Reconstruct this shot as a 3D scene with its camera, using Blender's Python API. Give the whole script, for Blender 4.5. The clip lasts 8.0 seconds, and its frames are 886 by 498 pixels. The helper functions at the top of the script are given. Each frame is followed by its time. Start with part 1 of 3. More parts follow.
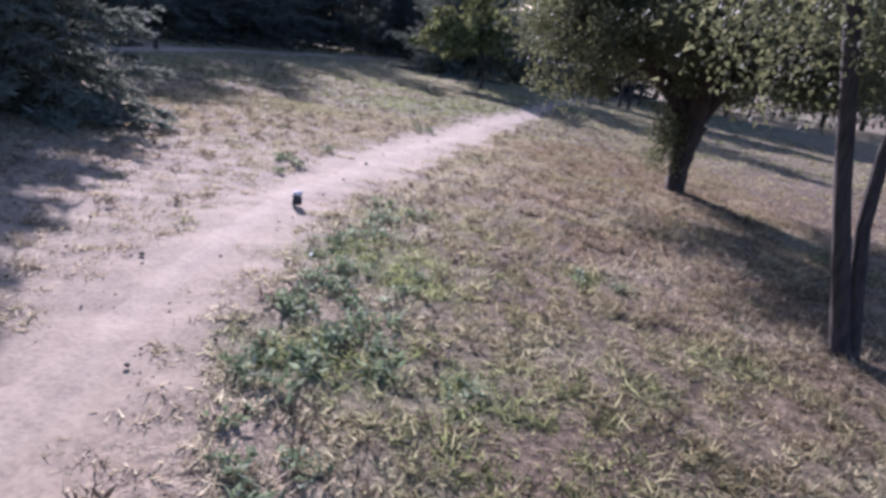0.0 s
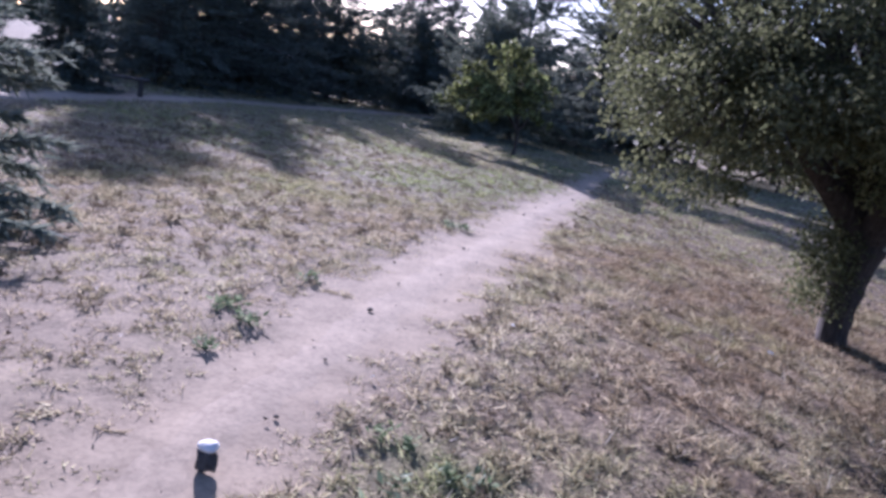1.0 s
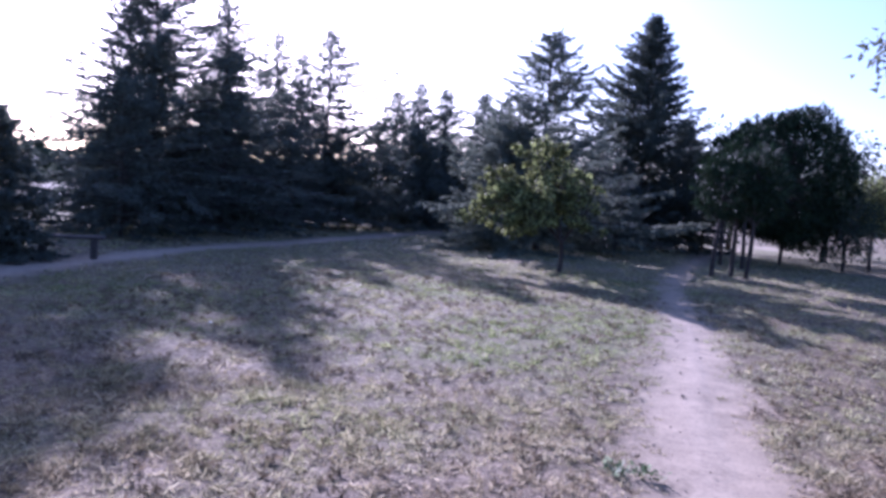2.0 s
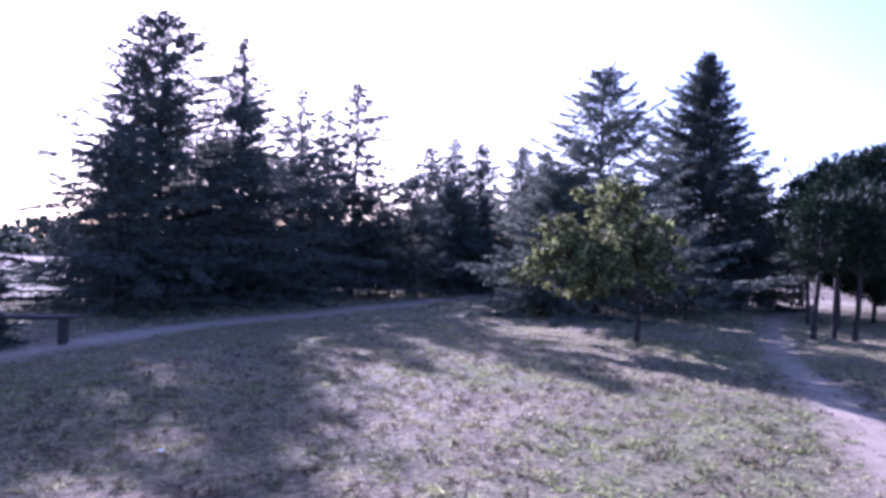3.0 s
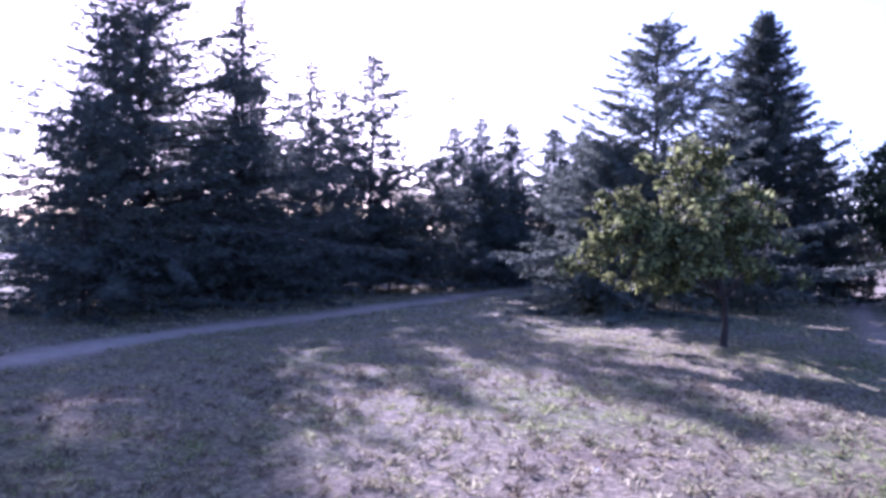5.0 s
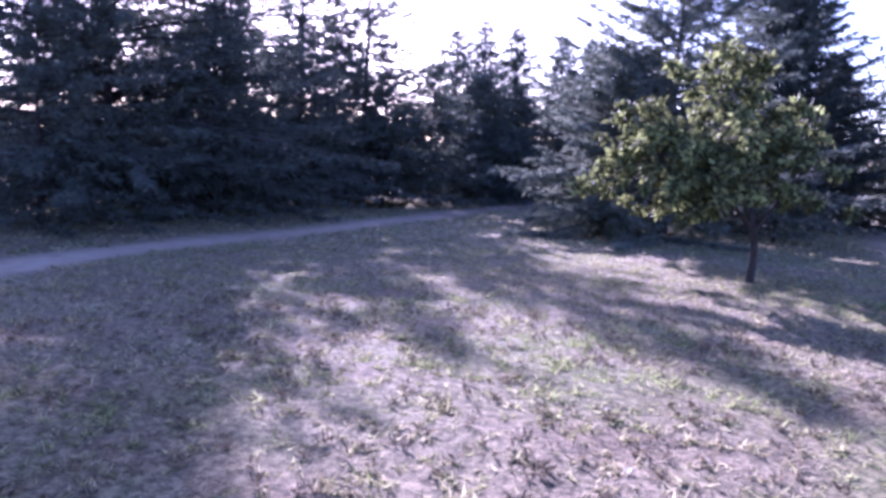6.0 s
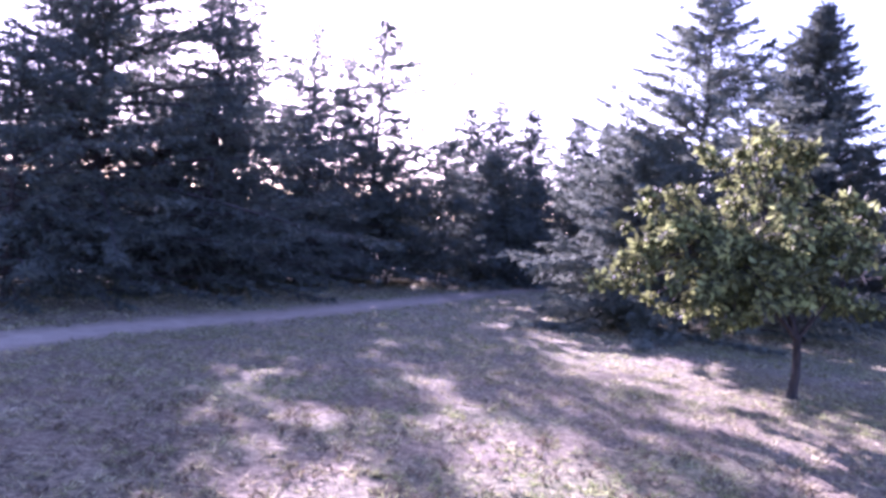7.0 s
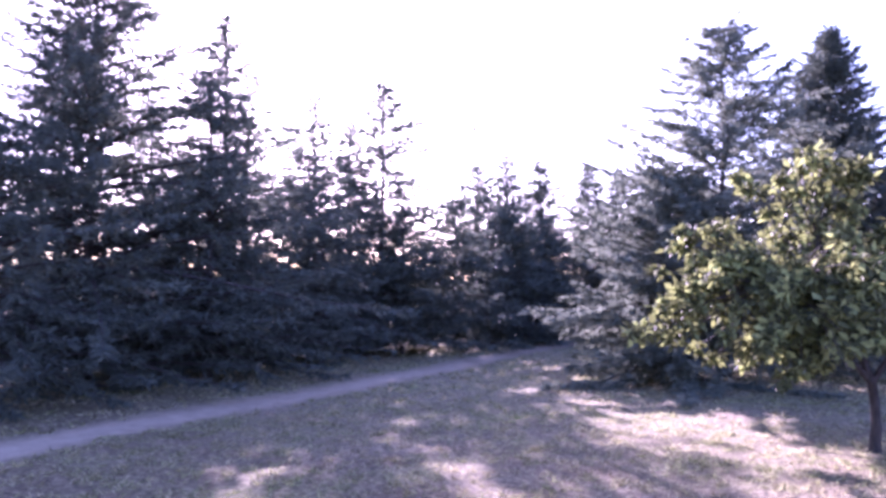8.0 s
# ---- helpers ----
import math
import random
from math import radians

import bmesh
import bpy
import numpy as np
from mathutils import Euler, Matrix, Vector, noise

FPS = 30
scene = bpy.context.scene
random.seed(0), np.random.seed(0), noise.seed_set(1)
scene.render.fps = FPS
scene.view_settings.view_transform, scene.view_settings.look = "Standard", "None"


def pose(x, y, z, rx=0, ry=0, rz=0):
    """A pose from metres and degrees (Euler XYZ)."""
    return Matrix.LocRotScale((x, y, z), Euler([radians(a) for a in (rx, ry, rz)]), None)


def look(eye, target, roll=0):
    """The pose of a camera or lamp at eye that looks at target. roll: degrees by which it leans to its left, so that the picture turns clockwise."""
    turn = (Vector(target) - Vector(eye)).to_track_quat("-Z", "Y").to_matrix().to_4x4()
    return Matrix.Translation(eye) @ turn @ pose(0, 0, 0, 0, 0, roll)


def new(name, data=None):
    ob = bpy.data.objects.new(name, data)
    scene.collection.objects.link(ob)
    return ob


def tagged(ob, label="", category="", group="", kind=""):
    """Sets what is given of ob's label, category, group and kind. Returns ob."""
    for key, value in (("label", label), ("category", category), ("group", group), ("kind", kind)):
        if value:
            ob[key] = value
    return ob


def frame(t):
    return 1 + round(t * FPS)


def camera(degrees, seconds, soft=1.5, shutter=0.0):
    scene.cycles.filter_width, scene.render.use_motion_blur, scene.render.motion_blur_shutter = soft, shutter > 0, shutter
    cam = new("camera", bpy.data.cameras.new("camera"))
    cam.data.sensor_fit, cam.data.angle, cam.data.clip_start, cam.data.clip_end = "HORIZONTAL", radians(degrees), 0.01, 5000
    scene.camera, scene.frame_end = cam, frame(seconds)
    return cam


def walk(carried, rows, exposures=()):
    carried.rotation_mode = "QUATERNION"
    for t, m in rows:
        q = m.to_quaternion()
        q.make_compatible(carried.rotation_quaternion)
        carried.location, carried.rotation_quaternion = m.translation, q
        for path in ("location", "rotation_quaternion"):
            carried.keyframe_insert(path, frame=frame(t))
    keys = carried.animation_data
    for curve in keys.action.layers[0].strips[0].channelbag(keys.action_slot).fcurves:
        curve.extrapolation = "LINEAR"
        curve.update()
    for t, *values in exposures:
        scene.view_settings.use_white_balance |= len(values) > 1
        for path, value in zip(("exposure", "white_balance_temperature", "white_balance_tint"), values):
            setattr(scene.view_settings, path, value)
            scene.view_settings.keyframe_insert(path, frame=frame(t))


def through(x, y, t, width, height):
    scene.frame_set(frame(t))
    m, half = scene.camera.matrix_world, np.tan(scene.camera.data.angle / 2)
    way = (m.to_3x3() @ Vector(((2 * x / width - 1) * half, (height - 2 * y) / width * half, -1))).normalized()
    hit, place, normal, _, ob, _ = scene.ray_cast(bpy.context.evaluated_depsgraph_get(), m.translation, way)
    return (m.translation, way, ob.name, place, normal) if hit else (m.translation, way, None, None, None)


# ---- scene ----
cam = camera(62.0, 8.0, soft=3.3)
PATH = [
    (0, (0.206, -0.202, 1.833), (0.194, 1.72, 1.28), 8.7),
    (0.5, (0.099, 1.633, 1.824), (0.079, 3.54, 1.22), 11.9),
    (1, (-0.374, 3.958, 1.882), (-0.441, 5.911, 1.456), 10.7),
    (1.5, (-1.186, 6.423, 1.885), (-1.242, 8.398, 1.57), 7.7),
    (2, (-1.823, 8.751, 1.95), (-1.919, 10.744, 1.805), 3.88),
    (2.2, (-1.863, 9.518, 1.933), (-1.994, 11.514, 1.893), 2.43),
    (3.3, (-2.597, 13.002, 1.73), (-2.803, 14.992, 1.754), 2.23),
    (3.5, (-2.696, 13.372, 1.705), (-2.9, 15.361, 1.638), 2.47),
    (4, (-2.715, 14.499, 1.713), (-2.928, 16.487, 1.7), 5.45),
    (4.2, (-2.714, 14.781, 1.703), (-2.932, 16.769, 1.688), 5.8),
    (5.3, (-2.94, 16.254, 1.648), (-3.209, 18.236, 1.654), -0.06),
    (5.5, (-2.981, 16.61, 1.625), (-3.252, 18.585, 1.472), -0.3),
    (6, (-3.015, 17.362, 1.718), (-3.26, 19.333, 1.482), 2.81),
    (6.5, (-3.013, 18.081, 1.825), (-3.281, 20.062, 1.754), 4.83),
    (7, (-3.065, 18.738, 1.866), (-3.353, 20.717, 1.831), 5),
    (7.5, (-3.2, 19.273, 1.852), (-3.513, 21.248, 1.867), 3.37),
    (8, (-3.238, 19.829, 1.88), (-3.569, 21.797, 2.01), 0.27),
]
walk(cam, [(t, look(eye, target, roll)) for t, eye, target, roll in PATH],
     [(0.0, 1.42, 5150, 35), (1.0, 1.42, 4900, 36), (2.0, 1.58, 4700, 43), (3.5, 1.95, 4720, 55), (5.5, 2.2, 4720, 54), (6.5, 2.65, 4950, 60), (8.0, 3.05, 5200, 64)])

# ---- light ----
SUN_AZ, SUN_EL = radians(-21.8), radians(21.5)
SUN = Vector((math.sin(SUN_AZ) * math.cos(SUN_EL), math.cos(SUN_AZ) * math.cos(SUN_EL), math.sin(SUN_EL)))
world = bpy.data.worlds.new("world")
scene.world = world
world.use_nodes = True
wt = world.node_tree
sky = wt.nodes.new("ShaderNodeTexSky")
sky.sky_type = "NISHITA"
sky.sun_disc = False
sky.sun_elevation = SUN_EL
sky.sun_rotation = SUN_AZ
sky.dust_density = 1.3
sky.air_density = 1.0
wt.links.new(sky.outputs[0], wt.nodes["Background"].inputs[0])
wt.nodes["Background"].inputs[1].default_value = 0.072
lamp = bpy.data.lights.new("sun", "SUN")
lamp.energy = 5.0
lamp.angle = radians(0.6)
lamp.color = (1.0, 0.88, 0.72)
sun_ob = new("sun", lamp)
sun_ob.matrix_world = look(SUN * 100, (0, 0, 0))

# ---- materials ----


def material(name):
    m = bpy.data.materials.new(name)
    m.use_nodes = True
    nt = m.node_tree
    return m, nt, nt.nodes["Principled BSDF"]


def node(nt, kind, **inputs):
    n = nt.nodes.new(kind)
    for key, value in inputs.items():
        n.inputs[key.replace("_", " ")].default_value = value
    return n


def noise_tex(nt, scale, detail=4.0, rough=0.6, vector=None):
    n = node(nt, "ShaderNodeTexNoise", Scale=scale, Detail=detail, Roughness=rough)
    if vector is None:
        vector = node(nt, "ShaderNodeNewGeometry").outputs["Position"]
    nt.links.new(vector, n.inputs["Vector"])
    return n.outputs["Fac"]


def ramp(nt, fac, *stops):
    n = nt.nodes.new("ShaderNodeValToRGB")
    r = n.color_ramp
    while len(r.elements) < len(stops):
        r.elements.new(0.5)
    for e, (p, c) in zip(r.elements, stops):
        e.position, e.color = p, (*c, 1)
    nt.links.new(fac, n.inputs[0])
    return n.outputs[0]


def mix(nt, fac, a, b, blend="MIX"):
    n = nt.nodes.new("ShaderNodeMix")
    n.data_type, n.blend_type = "RGBA", blend
    for value, slot in ((fac, 0), (a, 6), (b, 7)):
        if isinstance(value, (int, float)):
            n.inputs[slot].default_value = value
        elif isinstance(value, tuple):
            n.inputs[slot].default_value = (*value, 1)
        else:
            nt.links.new(value, n.inputs[slot])
    return n.outputs[2]


def bump(nt, bsdf, height, strength, distance):
    b = node(nt, "ShaderNodeBump", Strength=strength, Distance=distance)
    nt.links.new(height, b.inputs["Height"])
    nt.links.new(b.outputs[0], bsdf.inputs["Normal"])


def attribute(nt, name):
    n = nt.nodes.new("ShaderNodeAttribute")
    n.attribute_name = name
    return n.outputs["Fac"]


DIRT_LIGHT, DIRT_DARK = (0.36, 0.292, 0.207), (0.205, 0.163, 0.115)


def ground_material():
    m, nt, b = material("dry_lawn")
    fine = mix(nt, 0.5, noise_tex(nt, 13.0, 3.0, 0.55), noise_tex(nt, 45.0, 4.0, 0.7))
    broad = noise_tex(nt, 0.9, 4.0)
    base = ramp(nt, fine, (0.40, (0.07, 0.055, 0.04)), (0.5, (0.22, 0.18, 0.125)), (0.60, (0.46, 0.39, 0.27)))
    base = mix(nt, broad, base, ramp(nt, fine, (0.40, (0.08, 0.06, 0.045)), (0.60, (0.32, 0.24, 0.175))))
    green = ramp(nt, fine, (0.40, (0.05, 0.06, 0.025)), (0.60, (0.24, 0.25, 0.105)))
    base = mix(nt, attribute(nt, "green"), base, green)
    base = mix(nt, attribute(nt, "brown"), base, ramp(nt, fine, (0.40, (0.045, 0.032, 0.022)), (0.5, (0.115, 0.085, 0.055)), (0.60, (0.24, 0.183, 0.118))))
    dirt = ramp(nt, noise_tex(nt, 4.0, 8.0, 0.75), (0.38, DIRT_DARK), (0.6, DIRT_LIGHT))
    dirt = mix(nt, 0.45, dirt, ramp(nt, noise_tex(nt, 30.0, 3.0), (0.35, DIRT_DARK), (0.6, DIRT_LIGHT)))
    base = mix(nt, attribute(nt, "bare"), base, dirt)
    nt.links.new(base, b.inputs["Base Color"])
    b.inputs["Roughness"].default_value = 0.95
    b.inputs["Specular IOR Level"].default_value = 0.15
    bump(nt, b, fine, 0.8, 0.05)
    relief = b.inputs["Normal"].links[0].from_node
    calm = node(nt, "ShaderNodeMapRange")
    nt.links.new(attribute(nt, "bare"), calm.inputs["Value"])
    calm.inputs["To Min"].default_value, calm.inputs["To Max"].default_value = 0.8, 0.06
    nt.links.new(calm.outputs[0], relief.inputs["Strength"])
    return m


def dirt_material(name, light, dark, grit):
    m, nt, b = material(name)
    base = ramp(nt, noise_tex(nt, 4.0, 8.0, 0.75), (0.38, dark), (0.6, light))
    base = mix(nt, 0.45, base, ramp(nt, noise_tex(nt, grit, 3.0), (0.35, dark), (0.6, light)))
    nt.links.new(base, b.inputs["Base Color"])
    b.inputs["Roughness"].default_value = 0.92
    b.inputs["Specular IOR Level"].default_value = 0.2
    bump(nt, b, noise_tex(nt, grit * 0.5, 8.0, 0.7), 0.5, 0.01)
    return m


def leaf_material(name, dark, mid, light, through, rough=0.6, patches=1.2):
    """Leaves and blades: a diffuse side and light that shines through."""
    m, nt, b = material(name)
    island = node(nt, "ShaderNodeNewGeometry").outputs["Random Per Island"]
    col = ramp(nt, island, (0.0, dark), (0.5, mid), (1.0, light))
    col = mix(nt, ramp(nt, noise_tex(nt, patches, 3.0), (0.38, (0, 0, 0)), (0.62, (1, 1, 1))), col, mix(nt, 0.5, col, dark))
    nt.links.new(col, b.inputs["Base Color"])
    b.inputs["Roughness"].default_value = rough
    b.inputs["Specular IOR Level"].default_value = 0.15
    t = node(nt, "ShaderNodeBsdfTranslucent")
    nt.links.new(col, t.inputs["Color"])
    s = node(nt, "ShaderNodeMixShader", Fac=through)
    nt.links.new(b.outputs[0], s.inputs[1])
    nt.links.new(t.outputs[0], s.inputs[2])
    nt.links.new(s.outputs[0], nt.nodes["Material Output"].inputs[0])
    return m


def blade_material():
    m, nt, b = material("dry_grass")
    island = node(nt, "ShaderNodeNewGeometry").outputs["Random Per Island"]
    straw = ramp(nt, island, (0.0, (0.18, 0.145, 0.095)), (0.45, (0.42, 0.368, 0.23)), (1.0, (0.66, 0.605, 0.43)))
    green = ramp(nt, island, (0.0, (0.08, 0.10, 0.035)), (0.6, (0.21, 0.262, 0.085)), (1.0, (0.42, 0.47, 0.19)))
    dead = ramp(nt, island, (0.0, (0.10, 0.068, 0.045)), (0.5, (0.235, 0.177, 0.107)), (1.0, (0.5, 0.415, 0.275)))
    straw = mix(nt, attribute(nt, "brown"), straw, dead)
    col = mix(nt, attribute(nt, "green"), straw, green)
    nt.links.new(col, b.inputs["Base Color"])
    b.inputs["Roughness"].default_value = 0.7
    b.inputs["Specular IOR Level"].default_value = 0.25
    t = node(nt, "ShaderNodeBsdfTranslucent")
    nt.links.new(col, t.inputs["Color"])
    s = node(nt, "ShaderNodeMixShader", Fac=0.5)
    nt.links.new(b.outputs[0], s.inputs[1])
    nt.links.new(t.outputs[0], s.inputs[2])
    nt.links.new(s.outputs[0], nt.nodes["Material Output"].inputs[0])
    return m


def bark_material(name, dark, light):
    m, nt, b = material(name)
    geo = node(nt, "ShaderNodeNewGeometry").outputs["Position"]
    mp = node(nt, "ShaderNodeMapping", Scale=(9.0, 9.0, 1.6))
    nt.links.new(geo, mp.inputs["Vector"])
    n = noise_tex(nt, 3.0, 6.0, 0.65, mp.outputs[0])
    nt.links.new(ramp(nt, n, (0.35, dark), (0.7, light)), b.inputs["Base Color"])
    b.inputs["Roughness"].default_value = 0.9
    bump(nt, b, n, 0.9, 0.03)
    return m


M_GROUND = ground_material()
M_TRAIL = dirt_material("trail_dirt", DIRT_LIGHT, DIRT_DARK, 30.0)
M_GRAVEL = dirt_material("path_gravel", (0.39, 0.315, 0.225), (0.23, 0.185, 0.132), 45.0)
M_BLADE = blade_material()
M_WEED = leaf_material("weed_leaf", (0.08, 0.11, 0.055), (0.19, 0.24, 0.13), (0.40, 0.45, 0.29), 0.4)
M_TUFT = leaf_material("brown_tuft", (0.075, 0.06, 0.04), (0.15, 0.12, 0.078), (0.27, 0.215, 0.14), 0.3)
M_LITTER = leaf_material("dead_leaf", (0.035, 0.028, 0.022), (0.10, 0.075, 0.055), (0.30, 0.235, 0.175), 0.1)
M_STALK = leaf_material("dry_stalk", (0.45, 0.36, 0.25), (0.6, 0.52, 0.38), (0.75, 0.68, 0.55), 0.2)
M_NEEDLE = leaf_material("conifer_needles", (0.075, 0.09, 0.075), (0.115, 0.135, 0.108), (0.165, 0.19, 0.145), 0.38)
M_CEDAR = leaf_material("cedar_needles", (0.125, 0.148, 0.115), (0.19, 0.213, 0.167), (0.27, 0.295, 0.23), 0.38, rough=0.8)
M_PINE = leaf_material("pine_needles", (0.012, 0.022, 0.012), (0.025, 0.043, 0.02), (0.05, 0.08, 0.035), 0.15)
M_LEAF = leaf_material("yellow_green_leaf", (0.04, 0.046, 0.022), (0.135, 0.145, 0.052), (0.44, 0.49, 0.17), 0.4, patches=2.6)
M_OAK = leaf_material("olive_green_leaf", (0.055, 0.062, 0.032), (0.118, 0.128, 0.058), (0.225, 0.23, 0.115), 0.47, rough=0.6)
M_FAR = leaf_material("far_leaf", (0.03, 0.045, 0.03), (0.05, 0.07, 0.045), (0.08, 0.1, 0.06), 0.15, patches=0.1)
M_BARK = bark_material("dark_bark", (0.018, 0.014, 0.012), (0.075, 0.058, 0.047))
M_BARK_GREY = bark_material("grey_bark", (0.035, 0.03, 0.027), (0.12, 0.10, 0.09))
M_STONE = dirt_material("dark_stone", (0.10, 0.09, 0.085), (0.035, 0.032, 0.03), 25.0)
M_PALE = dirt_material("pale_top", (0.78, 0.76, 0.72), (0.55, 0.52, 0.48), 25.0)
M_WOOD = bark_material("weathered_wood", (0.03, 0.025, 0.022), (0.09, 0.075, 0.065))
M_SCRAP = dirt_material("white_scrap", (0.85, 0.85, 0.84), (0.7, 0.7, 0.69), 40.0)

# ---- plan ----
TRAIL = [(-0.2, -9, 0.30), (-0.9, -3, 0.30), (-1.45, 1.5, 0.28), (-1.6, 4.5, 0.20), (-1.52, 7, 0.22), (-1.3, 8.2, 0.25), (-0.87, 10.2, 0.32),
         (-0.30, 12.8, 0.30), (0.07, 14.2, 0.28), (0.58, 16.4, 0.24), (1.2, 18.8, 0.16), (1.83, 21.2, 0.09), (2.5, 24.4, 0.05), (3.25, 28, 0.03),
         (4.85, 33.2, 0.05), (7.0, 39.5, 0.10), (9.8, 47, 0.2), (14, 56, 0.4), (24, 70, 0.4)]
GRAVEL = [(-9.0, -14, 0.5), (-9.8, 0, 0.5), (-10.5, 10, 0.5), (-10.7, 18, 0.5), (-10.6, 22, 0.5), (-10.4, 25.6, 0.5), (-9.7, 29.3, 0.5), (-8.0, 34.4, 0.5),
          (-6.1, 41, 0.5), (-4.6, 46.4, 0.5), (-3.4, 50, 0.5), (-1.6, 55, 0.5), (0.4, 60, 0.5), (5, 70, 0.5)]


def smooth_line(pts, step):
    """A line through the points by Catmull-Rom: x, y and half width at about every step metres."""
    p = np.array(pts, float)
    p = np.vstack([2 * p[0] - p[1], p, 2 * p[-1] - p[-2]])
    out = []
    for k in range(1, len(p) - 2):
        n = max(2, int(np.linalg.norm(p[k + 1, :2] - p[k, :2]) / step))
        for u in np.arange(n) / n:
            a, b, c, d = p[k - 1:k + 3]
            out.append(0.5 * (2 * b + (c - a) * u + (2 * a - 5 * b + 4 * c - d) * u * u + (3 * b - a - 3 * c + d) * u ** 3))
    out.append(p[-2])
    return np.array(out)


TRAIL_LINE, GRAVEL_LINE = smooth_line(TRAIL, 0.25), smooth_line(GRAVEL, 0.3)


def beside(line, x, y):
    """Metres outside the edge of a path (negative within it) for arrays x, y."""
    best = np.full(x.shape, 1e9)
    for px, py, w in line[::2]:
        np.minimum(best, np.hypot(x - px, y - py) - w, out=best)
    return best


def waves(x, y, seed, size):
    """Cheap smooth noise for arrays, about -1 to 1."""
    r = np.random.RandomState(seed)
    total = 0
    for k in range(7):
        a, f, ph = r.uniform(0, 6.28), r.uniform(0.6, 2.2) / size, r.uniform(0, 6.28)
        total = total + np.sin((x * math.cos(a) + y * math.sin(a)) * f * 6.28 + ph)
    return total / 3.2


def terrain(x, y):
    x, y = np.asarray(x, float), np.asarray(y, float)
    near = np.clip(1.6 - np.hypot(x, y - 20) / 60, 0, 1)
    return -0.035 * np.clip(x - 1.0, 0, 8) + near * (0.02 * waves(x, y, 3, 6.0) + 0.012 * waves(x, y, 4, 1.6))


def height(x, y):
    return float(terrain(np.array([x]), np.array([y]))[0])


GREENS_NEAR = [
    (-0.6, 5.6, 0.55, 1.0), (-0.45, 3.6, 0.5, 1.0), (-0.4, 7.4, 0.35, 0.7), (0.43, 3.4, 0.22, 0.9),
    (1.5, 5.85, 0.3, 0.8), (0.0, 5.0, 0.25, 0.7), (2.3, 4.5, 0.4, 0.5), (0.4, 3.5, 1.0, 0.4),
    (0.2, 5.5, 0.8, 0.4), (1.0, 2.5, 0.9, 0.35), (1.6, 4.6, 0.8, 0.3), (0.7, 7.5, 0.9, 0.25),
]
GREENS_LAWN = [
    (-0.9, 19.0, 1.4, 0.75), (0.3, 21.2, 1.1, 0.7), (-1.6, 17.4, 0.9, 0.45), (-0.4, 20.0, 1.3, 0.5),
    (0.6, 22.0, 1.0, 0.6), (-2.5, 25.0, 1.0, 0.4), (-2.7, 23.2, 0.9, 0.45), (-5.0, 22.3, 1.0, 0.4),
    (-3.5, 14.5, 1.4, 0.3), (-7.5, 20, 1.8, 0.3), (2.2, 27.5, 1.4, 0.6),
]


def greenness(x, y):
    g = 0.09 + 0.38 * np.clip((y - 13.5) / 5.5, 0, 1) + 0.16 * waves(x, y, 11, 3.5) + 0.12 * waves(x, y, 12, 0.9)
    for gx, gy, r, s in GREENS_NEAR + GREENS_LAWN:
        g = g + s * np.exp(-((x - gx) ** 2 + (y - gy) ** 2) / (r * r))
    return np.clip(g, 0, 1)


def brownness(x, y):
    """How far the lawn on the far side of the footpath has died back to red-brown."""
    side = x - np.interp(y, TRAIL_LINE[:, 1], TRAIL_LINE[:, 0])
    b = np.clip((side - 0.9) / 1.5, 0, 1) * np.clip((20 - y) / 6, 0.25, 1) + 0.7 * np.exp(-((x + 3.6) / 2.4) ** 2 - ((y - 6.0) / 6.5) ** 2)
    b = b + 0.65 * np.clip((y - 10) / 5, 0, 1) * np.clip((36 - y) / 8, 0, 1)
    return np.clip(b * (0.8 + 0.35 * waves(x, y, 27, 2.0)), 0, 1)


def bareness(x, y):
    d = beside(TRAIL_LINE, x, y) + 0.12 * waves(x, y, 21, 1.3) + 0.06 * waves(x, y, 22, 0.4)
    side = x - np.interp(y, TRAIL_LINE[:, 1], TRAIL_LINE[:, 0])
    b = np.clip(1.15 - d / np.where(side > 0, 0.45, 0.62), 0, 1)
    b = np.maximum(b, np.clip(1.0 - (beside(GRAVEL_LINE, x, y) + 0.12 + 0.1 * waves(x, y, 25, 1.1)) / 0.5, 0, 1))
    worn = np.exp(-((x + 2.7) / 1.9) ** 2 - ((y - 6.5) / 5.5) ** 2) * (0.66 + 0.2 * waves(x, y, 26, 0.7))
    patches = np.clip(0.7 * waves(x, y, 23, 2.2) - 0.35, 0, 1) * np.clip(0.45 - (y - 11) / 12, 0.08, 0.45)
    return np.clip(np.maximum(np.maximum(b, worn), patches), 0, 1)


# ---- mesh helpers ----


def mesh_object(name, verts, faces, mat, parent=None, label="", attributes=(), smooth=False):
    """A mesh from numpy arrays; faces are an array with one width, all triangles or all quads."""
    me = bpy.data.meshes.new(name)
    verts, faces = np.asarray(verts, np.float32), np.asarray(faces, np.int32)
    n, w = faces.shape
    me.vertices.add(len(verts))
    me.vertices.foreach_set("co", verts.ravel())
    me.loops.add(n * w)
    me.loops.foreach_set("vertex_index", faces.ravel())
    me.polygons.add(n)
    me.polygons.foreach_set("loop_start", np.arange(0, n * w, w, dtype=np.int32))
    me.polygons.foreach_set("use_smooth", np.full(n, smooth))
    for key, values in attributes:
        a = me.attributes.new(key, "FLOAT", "POINT")
        a.data.foreach_set("value", np.asarray(values, np.float32))
    me.update(calc_edges=True)
    me.validate()
    me.materials.append(mat)
    ob = new(name, me)
    if parent is not None:
        ob.parent = parent
    if label:
        tagged(ob, label)
    return ob


